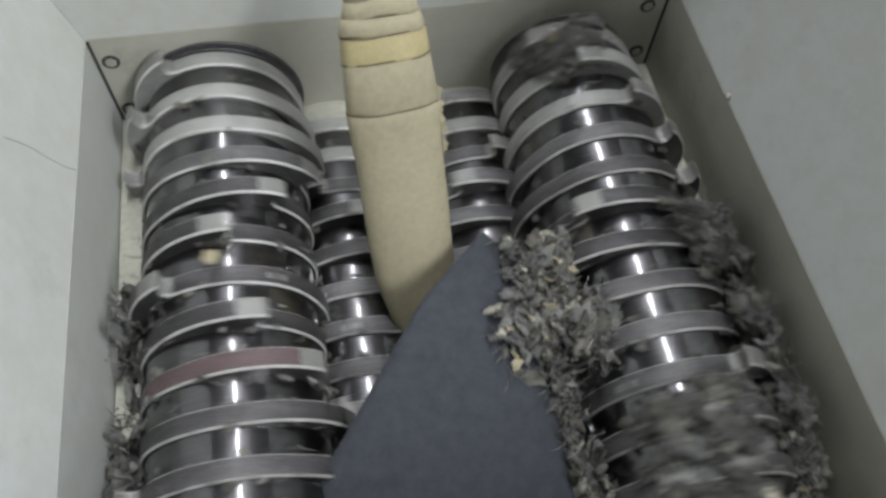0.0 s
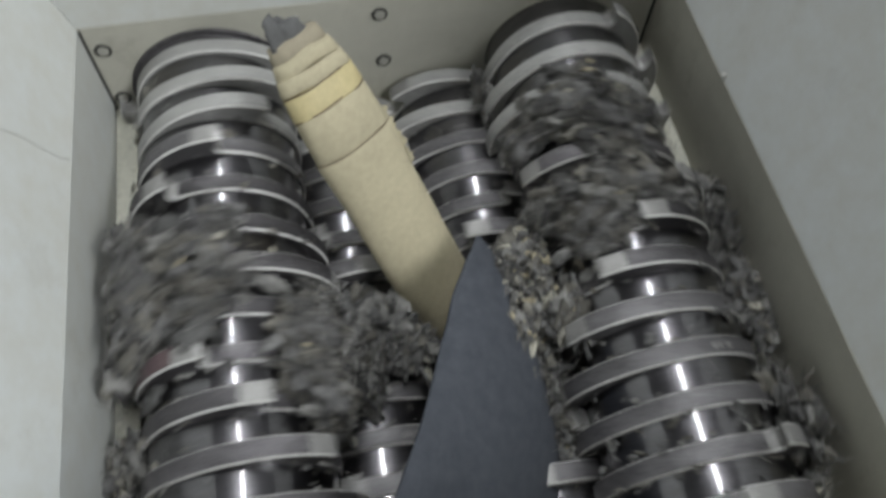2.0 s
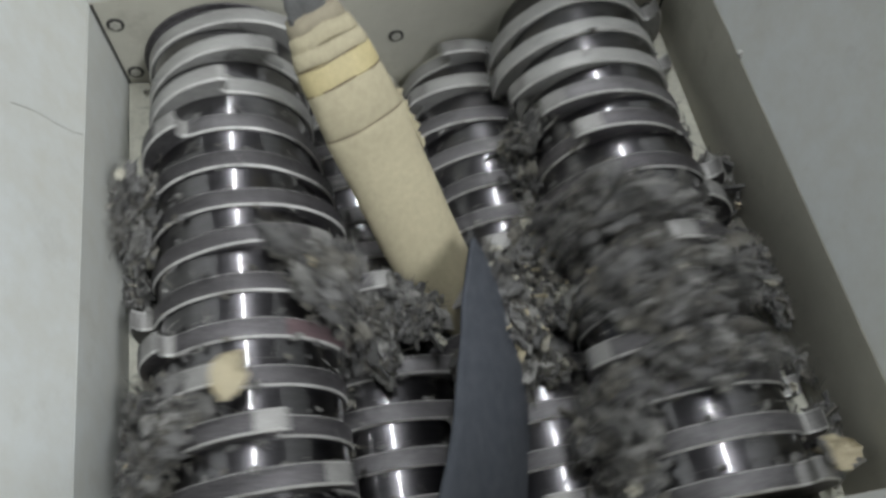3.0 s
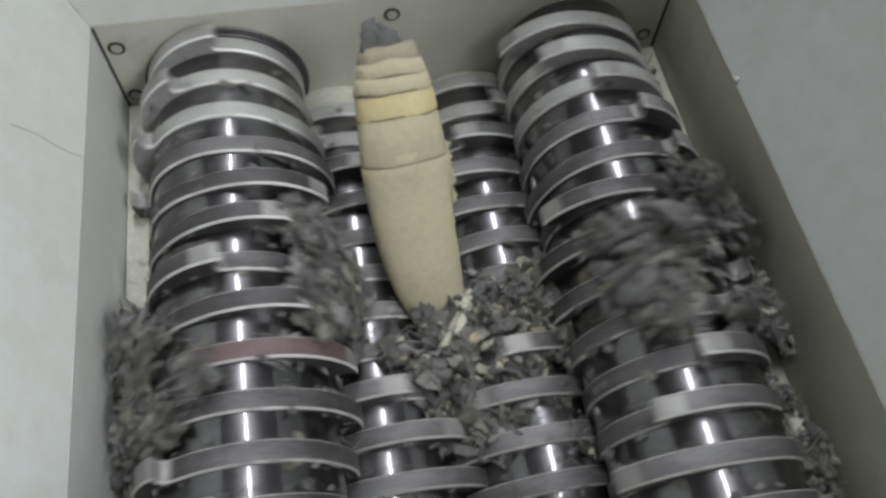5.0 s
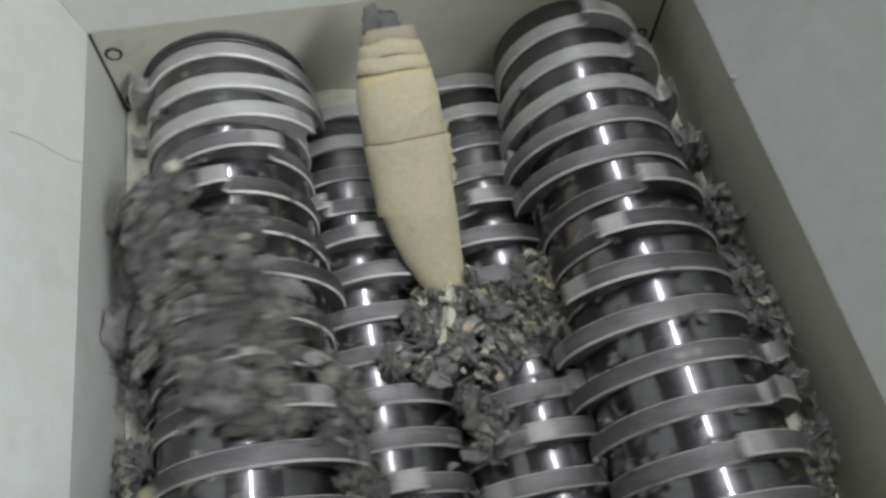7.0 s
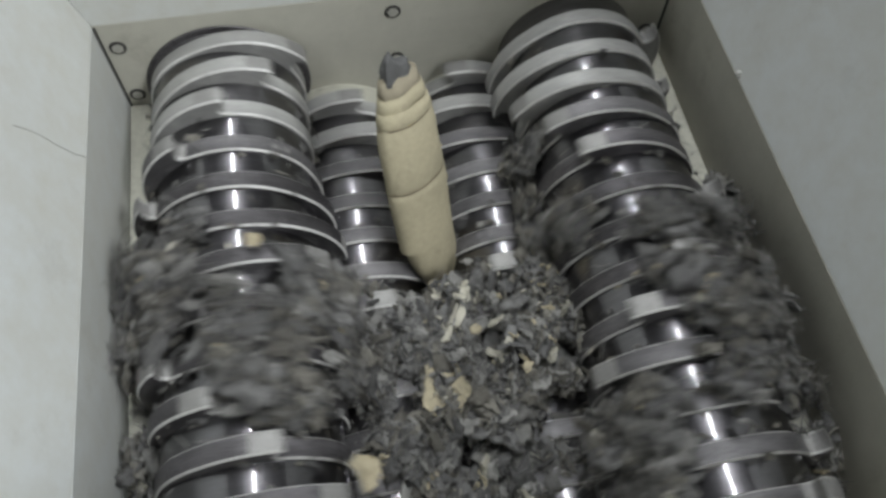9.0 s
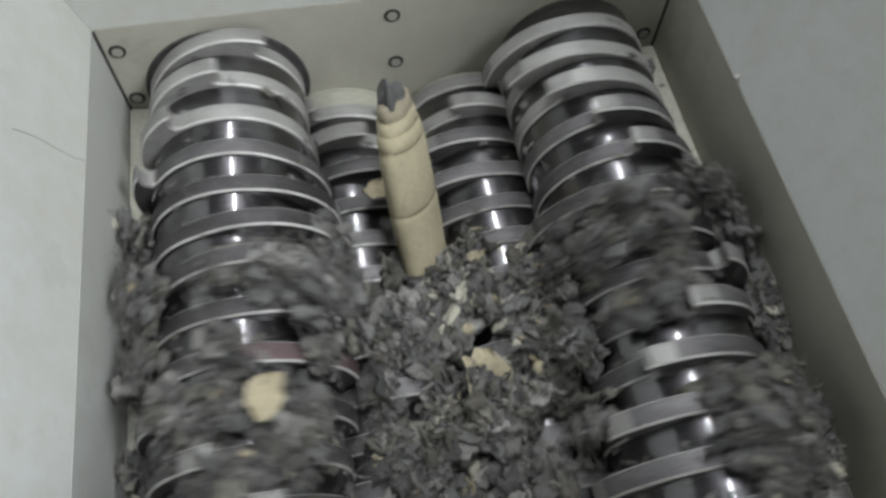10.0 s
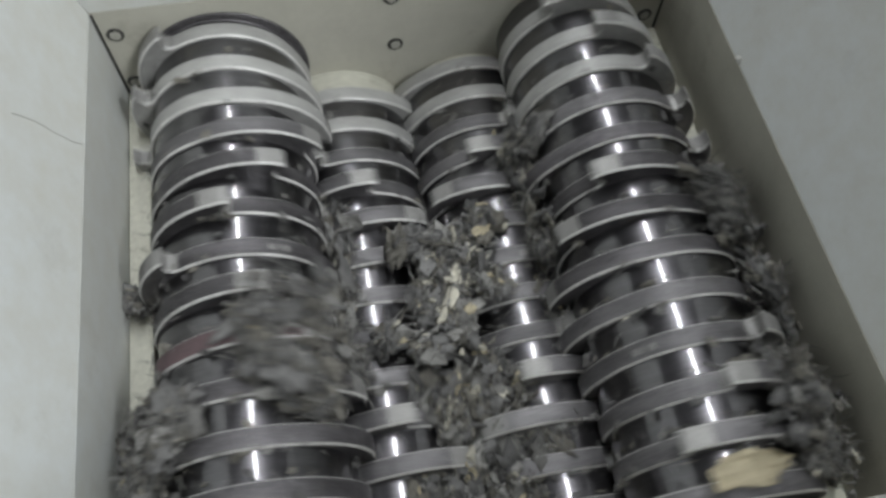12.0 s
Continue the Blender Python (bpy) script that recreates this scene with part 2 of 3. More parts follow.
def cutter_mesh(turn, rim=None, painted=None):
    """A disc with two hooked teeth; turn is the sense in which it cuts."""
    prof = []
    for tooth in (0, 180):
        # angles run backwards from the tooth's tip
        for a, h in ((0, 0.99), (3, 1.03), (8, 0.98), (15, 0.91), (21, 0.83), (28, 0.73), (35, 0.62), (42, 0.51), (49, 0.40), (56, 0.30), (63, 0.2), (69, 0.12), (75, 0.06), (81, 0.02), (88, 0),
                     *[(88 + 6 * q, 0) for q in range(1, 12)], (160, 0), (166, 0), (172, 0), (176, 0.0), (179.5, 0.02), (182.2, 0.1), (183.6, 0.28), (183.6, 0.52), (182.6, 0.74), (181, 0.9)):
            prof.append((tooth + a, RC + TH * h))
    n = len(prof)
    half, ch = 0.0212, 0.0042
    rings = []
    for y, inset in ((half, 0.002), (half - 0.0022, 0), (-half + ch, 0), (-half, ch)):
        ring = []
        for a, r in prof:
            t = radians(90 + turn * a)
            ring.append(((r - inset) * math.cos(t), y, (r - inset) * math.sin(t)))
        rings.append(ring)
    verts = [p for ring in rings for p in ring]
    faces, idx = [], []
    for k in range(3):
        for i in range(n):
            j = (i + 1) % n
            faces.append((k * n + i, k * n + j, (k + 1) * n + j, (k + 1) * n + i))
            front = prof[i][0] % 180 >= 179 or prof[i][0] % 180 < 14
            idx.append(1 if k != 1 else (2 if front else (3 if painted and 190 < prof[i][0] < 290 else 0)))
    faces += [tuple(range(n)), tuple(range(4 * n - 1, 3 * n - 1, -1))]
    idx += [0, 0]
    me = fix_normals(mesh_of("cutter", verts, faces, [rim or CUTTER, EDGE, TIP] + ([painted] if painted else []), idx))
    soft = [k < 3 and not (prof[i][0] % 180 >= 176 or prof[i][0] % 180 < 1) for k in range(3) for i in range(n)]
    me.polygons.foreach_set("use_smooth", soft + [False] * 2)
    bm = bmesh.new()
    bm.from_mesh(me)
    for ed in bm.edges:
        ed.smooth = len(ed.link_faces) == 2 and ed.calc_face_angle(0) < 0.5
    bm.to_mesh(me)
    bm.free()
    return me


def drum(name, r, half, mat, seg=72, inset=0.002):
    verts, faces = [], []
    for y, rr in ((half, 0.0), (half, r - inset), (half - inset, r), (-half + inset, r), (-half, r - inset), (-half, 0.0)):
        for i in range(seg):
            t = 2 * math.pi * i / seg
            verts.append((rr * math.cos(t), y, rr * math.sin(t)))
    for k in range(5):
        for i in range(seg):
            j = (i + 1) % seg
            faces.append((k * seg + i, k * seg + j, (k + 1) * seg + j, (k + 1) * seg + i))
    me = mesh_of(name, verts, faces, [mat])
    fix_normals(me)
    me.polygons.foreach_set("use_smooth", [k == 2 for k in range(5) for _ in range(seg)])
    bm = bmesh.new()
    bm.from_mesh(me)
    for ed in bm.edges:
        ed.smooth = len(ed.link_faces) == 2 and ed.calc_face_angle(0) < 0.3
    bm.to_mesh(me)
    bm.free()
    return me


def stamp_mesh(turn):
    """Three worn bars, a mark that cannot be read any more, on the back of the rim."""
    verts, faces = [], []
    for k, ln in enumerate((3.2, 2.0, 3.6)):
        a0 = 108 + 5 * k
        q = len(verts)
        for r in (RC - 0.001, RC + 0.0012):
            for a, y in ((a0, -0.007), (a0 + ln, -0.007), (a0 + ln, 0.006), (a0, 0.006)):
                t = radians(90 + turn * a)
                verts.append((r * math.cos(t), y, r * math.sin(t)))
        faces += [tuple(q + i for i in f) for f in ((0, 1, 2, 3), (4, 5, 6, 7), (0, 1, 5, 4), (1, 2, 6, 5), (2, 3, 7, 6), (3, 0, 4, 7))]
    return fix_normals(mesh_of("stamp", verts, faces, [TIP]))


STAMP = {1: stamp_mesh(1), -1: stamp_mesh(-1)}
CUT_CW, CUT_CCW = cutter_mesh(1), cutter_mesh(-1)
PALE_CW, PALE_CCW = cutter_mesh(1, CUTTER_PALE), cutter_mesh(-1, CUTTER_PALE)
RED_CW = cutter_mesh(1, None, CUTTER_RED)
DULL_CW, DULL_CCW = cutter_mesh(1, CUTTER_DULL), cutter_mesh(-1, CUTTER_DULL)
SPACER_ME = drum("spacer", RS, 0.0318, SPACER)
COLLAR_ME = drum("collar", RC + 0.001, 0.006, CUTTER)
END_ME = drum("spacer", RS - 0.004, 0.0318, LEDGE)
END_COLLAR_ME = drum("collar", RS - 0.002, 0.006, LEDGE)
SEAL_ME = drum("shaft_seal", 0.209, 0.003, CUTTER)
# sense of turn, place of the first spacer, and each cutter's tip angle from the far end on, at the start
SPEED = 149.6
OUT_A = [115, 143, 172, 200, 230, 261, 298, 245, 215, 185, 155, 125, 95]
OUT_B = [a + SPEED * 12 for a in (118, 92, 66, 45, 30, 121, 151, 181, 211, 241, 271, 301, 331)]
SHAFTS = {
    "outer_a": (1, -0.285, OUT_A),
    "inner_a": (1, -0.335, [160 - 30 * k for k in range(13)]),
    "inner_b": (-1, -0.285, [20 + 30 * k for k in range(13)]),
    "outer_b": (-1, -0.335, [a - 2 * SPEED * 12 for a in OUT_B]),
}
SHAFT = {}
for key, (turn, sp, tips) in SHAFTS.items():
    ax, az = AXES[key]
    sh = thing("cutter_shaft", pose(ax, NEAR / 2, az), "shredder shaft of dark worn steel hooked cutters and polished spacers", "shredder shaft", "shredder shafts")
    SHAFT[key] = sh
    for k in range(-3, 12):
        y = sp - PITCH * k
        if NEAR + 0.03 < y < -0.02:
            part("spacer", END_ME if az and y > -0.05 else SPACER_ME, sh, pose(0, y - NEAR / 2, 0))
        y += PITCH / 2
        if NEAR + 0.03 < y < -0.02:
            # rim tone by place along each shaft, palest at the far wall
            tone = 0 if k <= (-1 if az else 0) else (1 if az or k < 2 or (key == "outer_b" and k > 5) else 2)
            me = ((PALE_CW, DULL_CW, CUT_CW) if turn > 0 else (PALE_CCW, DULL_CCW, CUT_CCW))[tone]
            red = key == "outer_a" and k == 6
            cutter = part("cutter", RED_CW if red else me, sh, pose(0, y - 0.0033 - NEAR / 2, 0, 0, 90 - tips[min(max(k + 2, 0), 12)], 0), "cutter with remains of red paint" if red else "")
            if k % 3 == 1:
                part("stamp", STAMP[turn], cutter, None, "worn pale stamped mark")
    for y in (-0.006, NEAR + 0.006):
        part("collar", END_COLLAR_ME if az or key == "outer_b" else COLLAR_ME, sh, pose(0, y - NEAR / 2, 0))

ob = new("shaft_seal", SEAL_ME)
ob.matrix_basis = pose(AXES["outer_a"][0] + 0.004, -0.0035, AXES["outer_a"][1] + 0.005)
tagged(ob, "dark steel seal ring round the shaft in the end wall", "seal ring", "", "structure")


# ---- carpet roll ----
def lathe(name, rings, mat, seg=40, sx=1.0, sy=0.52, wob=0.003, seed=0, cap=True, lean=None):
    """Stacked rings (height, radius); the section is a slightly flattened oval."""
    verts, faces = [], []
    for z, r in rings:
        ox, oy = lean(z, r) if lean else (0.0, 0.0)
        for i in range(seg):
            t = 2 * math.pi * i / seg
            w = 1 + wob / max(r, 0.01) * noise.noise((math.cos(t) * 1.5 + seed, math.sin(t) * 1.5, z * 9))
            dz = 2 * wob * noise.noise((math.cos(t) * 1.1 + seed * 3, math.sin(t) * 1.1, 4))
            verts.append((ox + r * w * math.cos(t) * sx, oy + r * w * math.sin(t) * sy, z + dz))
    for k in range(len(rings) - 1):
        for i in range(seg):
            j = (i + 1) % seg
            faces.append((k * seg + i, k * seg + j, (k + 1) * seg + j, (k + 1) * seg + i))
    if cap:
        faces.append(tuple(range(seg))[::-1])
        faces.append(tuple(range((len(rings) - 1) * seg, len(rings) * seg)))
    return fix_normals(mesh_of(name, verts, faces, [mat], smooth=True))


RR = 0.0975
roll = thing("carpet_roll", pose(0, -0.7, 0.5), "leaning tan-backed carpet roll with yellow tape and frayed tip", "carpet roll")
part("rolled_carpet", lathe("rolled_carpet", [(-0.165, 0.0938), (-0.112, 0.094), (-0.09, 0.0946), (-0.06, 0.096), (-0.03, RR - 0.0005), (-0.003, RR), (0, RR - 0.003)], TUBE_WALL, wob=0.0004, seed=1, cap=False), roll)
# the crushed foot, which the cutters push up into the roll
foot = part("crushed_foot", lathe("crushed_foot", [(-0.63, 0.006), (-0.615, 0.02), (-0.585, 0.038), (-0.54, 0.055), (-0.48, 0.071), (-0.42, 0.0825), (-0.36, 0.0895), (-0.3, 0.0928), (-0.22, 0.0936), (-0.15, 0.0936), (-0.098, 0.0936), (-0.06, 0.087), (-0.02, 0.06)],
                                  TUBE_WALL, wob=0.004, seed=1, lean=lambda z, r: (-0.75 * (0.0936 - r), 0.4 * (0.0936 - r)) if z < -0.2 else (0.0, 0.0)), roll)
part("upper_wrap", lathe("upper_wrap", [(0, RR - 0.003), (0.004, RR - 0.001), (0.05, RR - 0.003), (0.098, RR - 0.008), (0.101, RR - 0.011)], TUBE_WALL, seed=5), roll)
part("tape", lathe("tape", [(0.102, RR - 0.008), (0.105, RR - 0.0075), (0.15, RR - 0.012), (0.154, RR - 0.015)], BAND, seed=9), roll)
for z0, r in ((0.154, RR - 0.012), (0.187, RR - 0.021), (0.217, RR - 0.031)):
    part("wrap_step", lathe("wrap_step", [(z0, r - 0.001), (z0 + 0.002, r + 0.0008), (z0 + 0.014, r - 0.0018), (z0 + 0.032, r - 0.007)], TUBE_WALL if r > 0.07 else OLD_WRAP, wob=0.0042, seed=z0 * 90), roll)
part("frayed_tip", lathe("frayed_tip", [(0.225, 0.042), (0.236, 0.04), (0.247, 0.035), (0.258, 0.038), (0.268, 0.032), (0.277, 0.034), (0.283, 0.026), (0.286, 0.012), (0.287, 0.003)], DARK_TIP, wob=0.016, seed=3, sy=0.7, lean=lambda z, r: (0.012, 0.0)), roll)
for z0, r in ((0.001, RR), (0.1025, RR - 0.0075), (0.153, RR - 0.0115)):
    part("seam", lathe("seam", [(z0 - 0.0013, r + 0.0004), (z0 + 0.0013, r + 0.0004)], SEAM, seed=z0 * 50 + 1, cap=False), roll)


def frill():
    """The torn edge down one side of the roll."""
    verts, faces = [], []
    for i in range(20):
        z = 0.03 - 0.13 * i / 19
        w = 0.002 + 0.013 * random.random() ** 2
        b = len(verts)
        verts += [(RR - 0.004, -0.012, z), (RR - 0.004, -0.012, z - 0.017), (RR + w, -0.012 + random.uniform(-.004, .004), z - 0.008 + random.uniform(-.004, .004)),
                  (RR - 0.004, -0.004, z), (RR - 0.004, -0.004, z - 0.017)]
        faces += [(b, b + 1, b + 2), (b + 3, b + 2, b + 4), (b, b + 2, b + 3), (b + 1, b + 4, b + 2)]
    return fix_normals(mesh_of("torn_edge", verts, faces, [TUBE_WALL]))


part("torn_edge", frill(), roll, pose(0, 0, 0, 0, 0, 180))


# ---- loose slate-blue carpet flap ----
def flap_mesh():
    nx, nz, th = 16, 34, 0.007
    verts, faces = [], []
    for side in (0, 1):
        for j in range(nz):
            v = 0.72 * j / (nz - 1)
            z = -0.95 * v
            left, right = -0.05 * min(1, v * 7) - 0.73 * v, 0.012 + 0.02 * min(1, v * 12) ** 0.5 + 0.1 * v ** 0.8
            jag = 0.004 * noise.noise((v * 23, 3, 0))
            for i in range(nx):
                u = i / (nx - 1)
                x = left + (right - left) * u + jag
                y = -0.05 * math.sin(u * 3.0) * v - 0.05 * math.sin(v * 4.2) + 0.004 * noise.noise((u * 5, v * 9, 1)) + side * th
                verts.append((x, y, z))
    for side in (0, 1):
        o = side * nx * nz
        for j in range(nz - 1):
            for i in range(nx - 1):
                q = (o + j * nx + i, o + j * nx + i + 1, o + (j + 1) * nx + i + 1, o + (j + 1) * nx + i)
                faces.append(q if side else q[::-1])
    rim = [j * nx for j in range(nz)] + [(nz - 1) * nx + i for i in range(1, nx)] + [j * nx + nx - 1 for j in range(nz - 2, -1, -1)] + list(range(nx - 2, 0, -1))
    for a, b in zip(rim, rim[1:] + rim[:1]):
        faces.append((a, b, b + nx * nz, a + nx * nz))
    return fix_normals(mesh_of("carpet_flap", verts, faces, [SHEET], smooth=True))


flap = tagged(new("carpet_flap", flap_mesh()), "torn slate-blue carpet flap standing between the inner cutters", "carpet piece")

# ---- shredded carpet ----
def ico(level):
    bm = bmesh.new()
    bmesh.ops.create_icosphere(bm, subdivisions=level, radius=1)
    v, f = [x.co.copy() for x in bm.verts], [tuple(y.index for y in x.verts) for x in bm.faces]
    bm.free()
    return v, f


ICO = ico(3)
BIT = ico(2)


def fibre_mesh(name, spots, rng, flakes=160, pale=0.14, lump=(0.008, 0.021), size=(0.006, 0.016), lumps=90, strands=900, drawn=1.0, twist=2.0):
    """Matted fibre lumps at the spots with torn flakes over them. spots: a function that gives (place, normal)."""
    verts, faces, idx = [], [], []
    for _ in range(lumps):
        p, nrm = spots(rng)
        r, off = rng.uniform(*lump), Vector((rng.random() * 50, rng.random() * 50, rng.random() * 50))
        b = len(verts)
        # each tuft is drawn out along its bed and flattened on to it
        n0 = nrm.normalized()
        along = Vector((n0.z, rng.gauss(0, twist), -n0.x)).normalized()
        across = n0.cross(along)
        sq = Vector((rng.uniform(0.9, 1.9) * drawn, rng.uniform(.6, 1.2), rng.uniform(.45, .9)))
        for v in ICO[0]:
            d = 1 + 0.75 * noise.noise(v * 1.5 + off) + 0.55 * noise.noise(v * 4.0 + off) + 0.35 * noise.noise(v * 9.0 + off)
            verts.append(p + (along * v.x * sq.x + across * v.y * sq.y + n0 * v.z * sq.z) * r * d)
        faces += [tuple(b + i for i in f) for f in ICO[1]]
        idx += [rng.choice((1, 1, 0, 4))] * len(ICO[1])
    soft = len(faces)
    for _ in range(flakes):
        p, nrm = spots(rng)
        p = p + nrm * rng.uniform(0.0, 0.022)
        s, pick = rng.uniform(*size), rng.random()
        if rng.random() < 0.08:
            s *= 1.7
        m = 0 if pick < 0.3 else (1 if pick < 0.72 else 4)
        if rng.random() < pale:
            m = rng.choice((2, 3, 2))
            s *= rng.uniform(0.6, 1.0)
        # flakes lie roughly on the bed, some stand up from it
        rot = nrm.to_track_quat("Z", "Y").to_matrix() @ Euler((rng.gauss(0, 0.7), rng.gauss(0, 0.7), rng.uniform(0, 6.3))).to_matrix()
        b = len(verts)
        off = Vector((rng.random() * 40, rng.random() * 40, rng.random() * 40))
        if rng.random() < 0.3:
            fx, fy, fz = rng.uniform(.7, 1.3), rng.uniform(.5, 1.0), rng.uniform(.3, .6)
            for q in BIT[0]:
                w = Vector((q.x * fx, q.y * fy, q.z * fz)) * (1 + 0.8 * noise.noise(q * 1.4 + off) + 0.4 * noise.noise(q * 4 + off))
                verts.append(p + rot @ (w * s * 0.8))
            faces += [tuple(b + i for i in f) for f in BIT[1]]
            idx += [m] * len(BIT[1])
            continue
        # a torn crumpled patch, five by four, with a ragged outline
        nu, nv, ln, th = 5, 4, rng.uniform(1.0, 2.0), 0.0012 + s * 0.07
        curl, fold = rng.uniform(-.9, .9), rng.uniform(-.7, .7)
        for side in (th, -th):
            for j in range(nv):
                for i in range(nu):
                    u, v = 2 * i / (nu - 1) - 1, 2 * j / (nv - 1) - 1
                    k = 1 + (0.75 * noise.noise(Vector((u * 1.7, v * 1.7, 0)) + off) if max(abs(u), abs(v)) > 0.9 else 0) - 0.22 * (abs(u) * abs(v))
                    z = curl * u * u * 0.6 + fold * abs(v) * 0.5 + 0.5 * noise.noise(Vector((u, v, 5)) + off)
                    verts.append(p + rot @ Vector((u * ln * k * s, v * k * s, z * s + side)))
        o, q0 = nu * nv, len(faces)
        for j in range(nv - 1):
            for i in range(nu - 1):
                a = b + j * nu + i
                faces += [(a, a + 1, a + nu + 1, a + nu), (o + a + nu, o + a + nu + 1, o + a + 1, o + a)]
        rim = list(range(nu)) + [j * nu + nu - 1 for j in range(1, nv)] + [(nv - 1) * nu + i for i in range(nu - 2, -1, -1)] + [j * nu for j in range(nv - 2, 0, -1)]
        faces += [(b + a, b + a + o, b + c + o, b + c) for a, c in zip(rim, rim[1:] + rim[:1])]
        idx += [m] * (len(faces) - q0)
    for _ in range(strands):
        # fibres: thin bent three-sided strands
        p, nrm = spots(rng)
        p = p + nrm * rng.uniform(0.0, 0.02)
        d = (Vector((rng.gauss(0, 1), rng.gauss(0, 1), rng.gauss(0, 1))) + nrm * 0.35).normalized()
        e = d.orthogonal().normalized()
        g = d.cross(e)
        ln, w = rng.uniform(0.012, 0.042), rng.uniform(0.0006, 0.0017)
        bend = e * rng.uniform(-.8, .8) * ln
        b = len(verts)
        for at, ww in ((0, w), (0.5, w), (1, w * .3)):
            q = p + d * ln * at + bend * at * at
            for a in (0, 2.1, 4.2):
                verts.append(q + (e * math.cos(a) + g * math.sin(a)) * ww)
        for k in (0, 3):
            for a in range(3):
                a2 = (a + 1) % 3
                faces.append((b + k + a, b + k + a2, b + k + 3 + a2, b + k + 3 + a))
        idx += [rng.choice((0, 0, 1, 4))] * 6
    me = mesh_of(name, verts, faces, [FLUFF, FLAKE, PALE, CREAM, BROWN], idx)
    me.polygons.foreach_set("use_smooth", [k < soft for k in range(len(faces))])
    return me


def torn_edge_spots(r):
    """Along the torn side of the flap."""
    v = 0.02 + 0.6 * r.random()
    x = 0.032 + 0.1 * v ** 0.8 + abs(r.gauss(0, 0.02)) * (0.5 + 1.5 * v) - 0.008
    return Vector((x, -0.007 * v - 0.05 * math.sin(v * 4.2) + r.gauss(0, 0.012), -0.95 * v)), Vector((0.6, -0.8, 0))


part("frayed_edge", fibre_mesh("frayed_edge", torn_edge_spots, random.Random(77), 170, 0.16, lump=(0.007, 0.017), size=(0.004, 0.014), lumps=60, strands=900), flap, None, "frayed grey torn edge with pale flakes")

CLUMPS = []


def shaft_clump(key, y, half, events, spread=26, seed=0, thick=0.05, pale=0.14, flakes=150):
    """A mat of fibre that is caught on a shaft and carried round with it; events are the moments when it passes over the top."""
    rng = random.Random(seed)

    tufts = [(rng.gauss(0, spread * 0.8), rng.uniform(-1, 1) * half, rng.uniform(0.2, 1.5) * thick, rng.uniform(3, 10), rng.uniform(0.012, 0.034)) for _ in range(13)]

    def spots(r):
        a, off, high, wa, wy = r.choice(tufts)
        a, off = r.gauss(a, wa), r.gauss(off, wy)
        rad = RC + 0.002 + high * r.random() ** 1.3
        n = Vector((math.sin(radians(a)), 0, math.cos(radians(a))))
        return n * rad + Vector((0, off, 0)), n

    me = fibre_mesh("fibre_clump", spots, rng, flakes, pale, lump=(0.009, 0.024), size=(0.006, 0.016), lumps=95, strands=2200, drawn=1.25, twist=0.6)
    ob = new("fibre_clump", me)
    ax, az = AXES[key]
    ob.matrix_basis = pose(ax, y, az, 0, 180, 0)
    tagged(ob, "matted clump of grey shredded carpet fibre caught on the cutters", "carpet shreds", "fibre clumps on the shafts", "stuff")
    CLUMPS.append((ob, key, y, events))


for i, (key, y, half, events, pale) in enumerate((
        ("outer_a", -0.76, 0.14, (0.95, 7.65, 9.75), 0.05),
        ("outer_a", -0.86, 0.11, (1.6, 4.0, 5.48, 6.98, 8.9, 11.8), 0.05),
        ("outer_a", -0.66, 0.14, (2.15, 4.5, 7.1, 9.35), 0.05),
        ("outer_a", -0.70, 0.13, (2.45, 8.4, 10.5), 0.07),
        ("outer_a", -1.02, 0.10, (3.45, 6.4, 10.0, 12.5), 0.08),
        ("outer_a", -0.55, 0.12, (3.6, 7.35, 10.75), 0.04),
        ("outer_b", -0.75, 0.13, (0.45, 2.8, 9.9, 12.5), 0.07),
        ("outer_b", -0.97, 0.13, (0.65, 2.95, 9.3), 0.05),
        ("outer_b", -0.42, 0.08, (1.85, 8.1, 11.12), 0.05),
        ("outer_b", -0.63, 0.08, (1.82, 5.42, 8.3, 10.5), 0.05),
        ("outer_b", -0.82, 0.12, (2.85, 4.9, 9.05), 0.08),
        ("outer_b", -1.16, 0.11, (0.0, 2.6, 8.7, 10.2, 12.4), 0.12))):
    shaft_clump(key, y, half, events, seed=100 + i, pale=pale)
shaft_clump("outer_b", -0.13, 0.025, (-0.1,), spread=17, seed=131, thick=0.022, pale=0.2, flakes=70)

def lint_spots(sp):
    """In the corners between spacers and cutters, all round a shaft, thicker towards its near end."""
    def spots(r):
        y = sp - PITCH * (int(12 * r.random() ** 0.7) - 2) + r.choice((-1, 1)) * r.uniform(0.016, 0.03)
        if not NEAR + 0.04 < y < -0.03:
            y = -0.7
        n = Vector((math.sin(2 * math.pi * r.random()), 0, 0))
        n.z = math.copysign(math.sqrt(1 - n.x * n.x), r.random() - 0.5)
        return n * (RS + 0.002) + Vector((0, y - NEAR / 2, 0)), n
    return spots


for i, (key, (turn, sp, tips)) in enumerate(SHAFTS.items()):
    lint = part("stuck_lint", fibre_mesh("stuck_lint", lint_spots(sp), random.Random(500 + i), 230, 0.05, lump=(0.003, 0.007), size=(0.003, 0.009), lumps=50, strands=500, drawn=1.5, twist=0.3), SHAFT[key])
    tagged(lint, "grey lint and pale flakes stuck to the steel", "", "", "stuff")

HEAPS = []


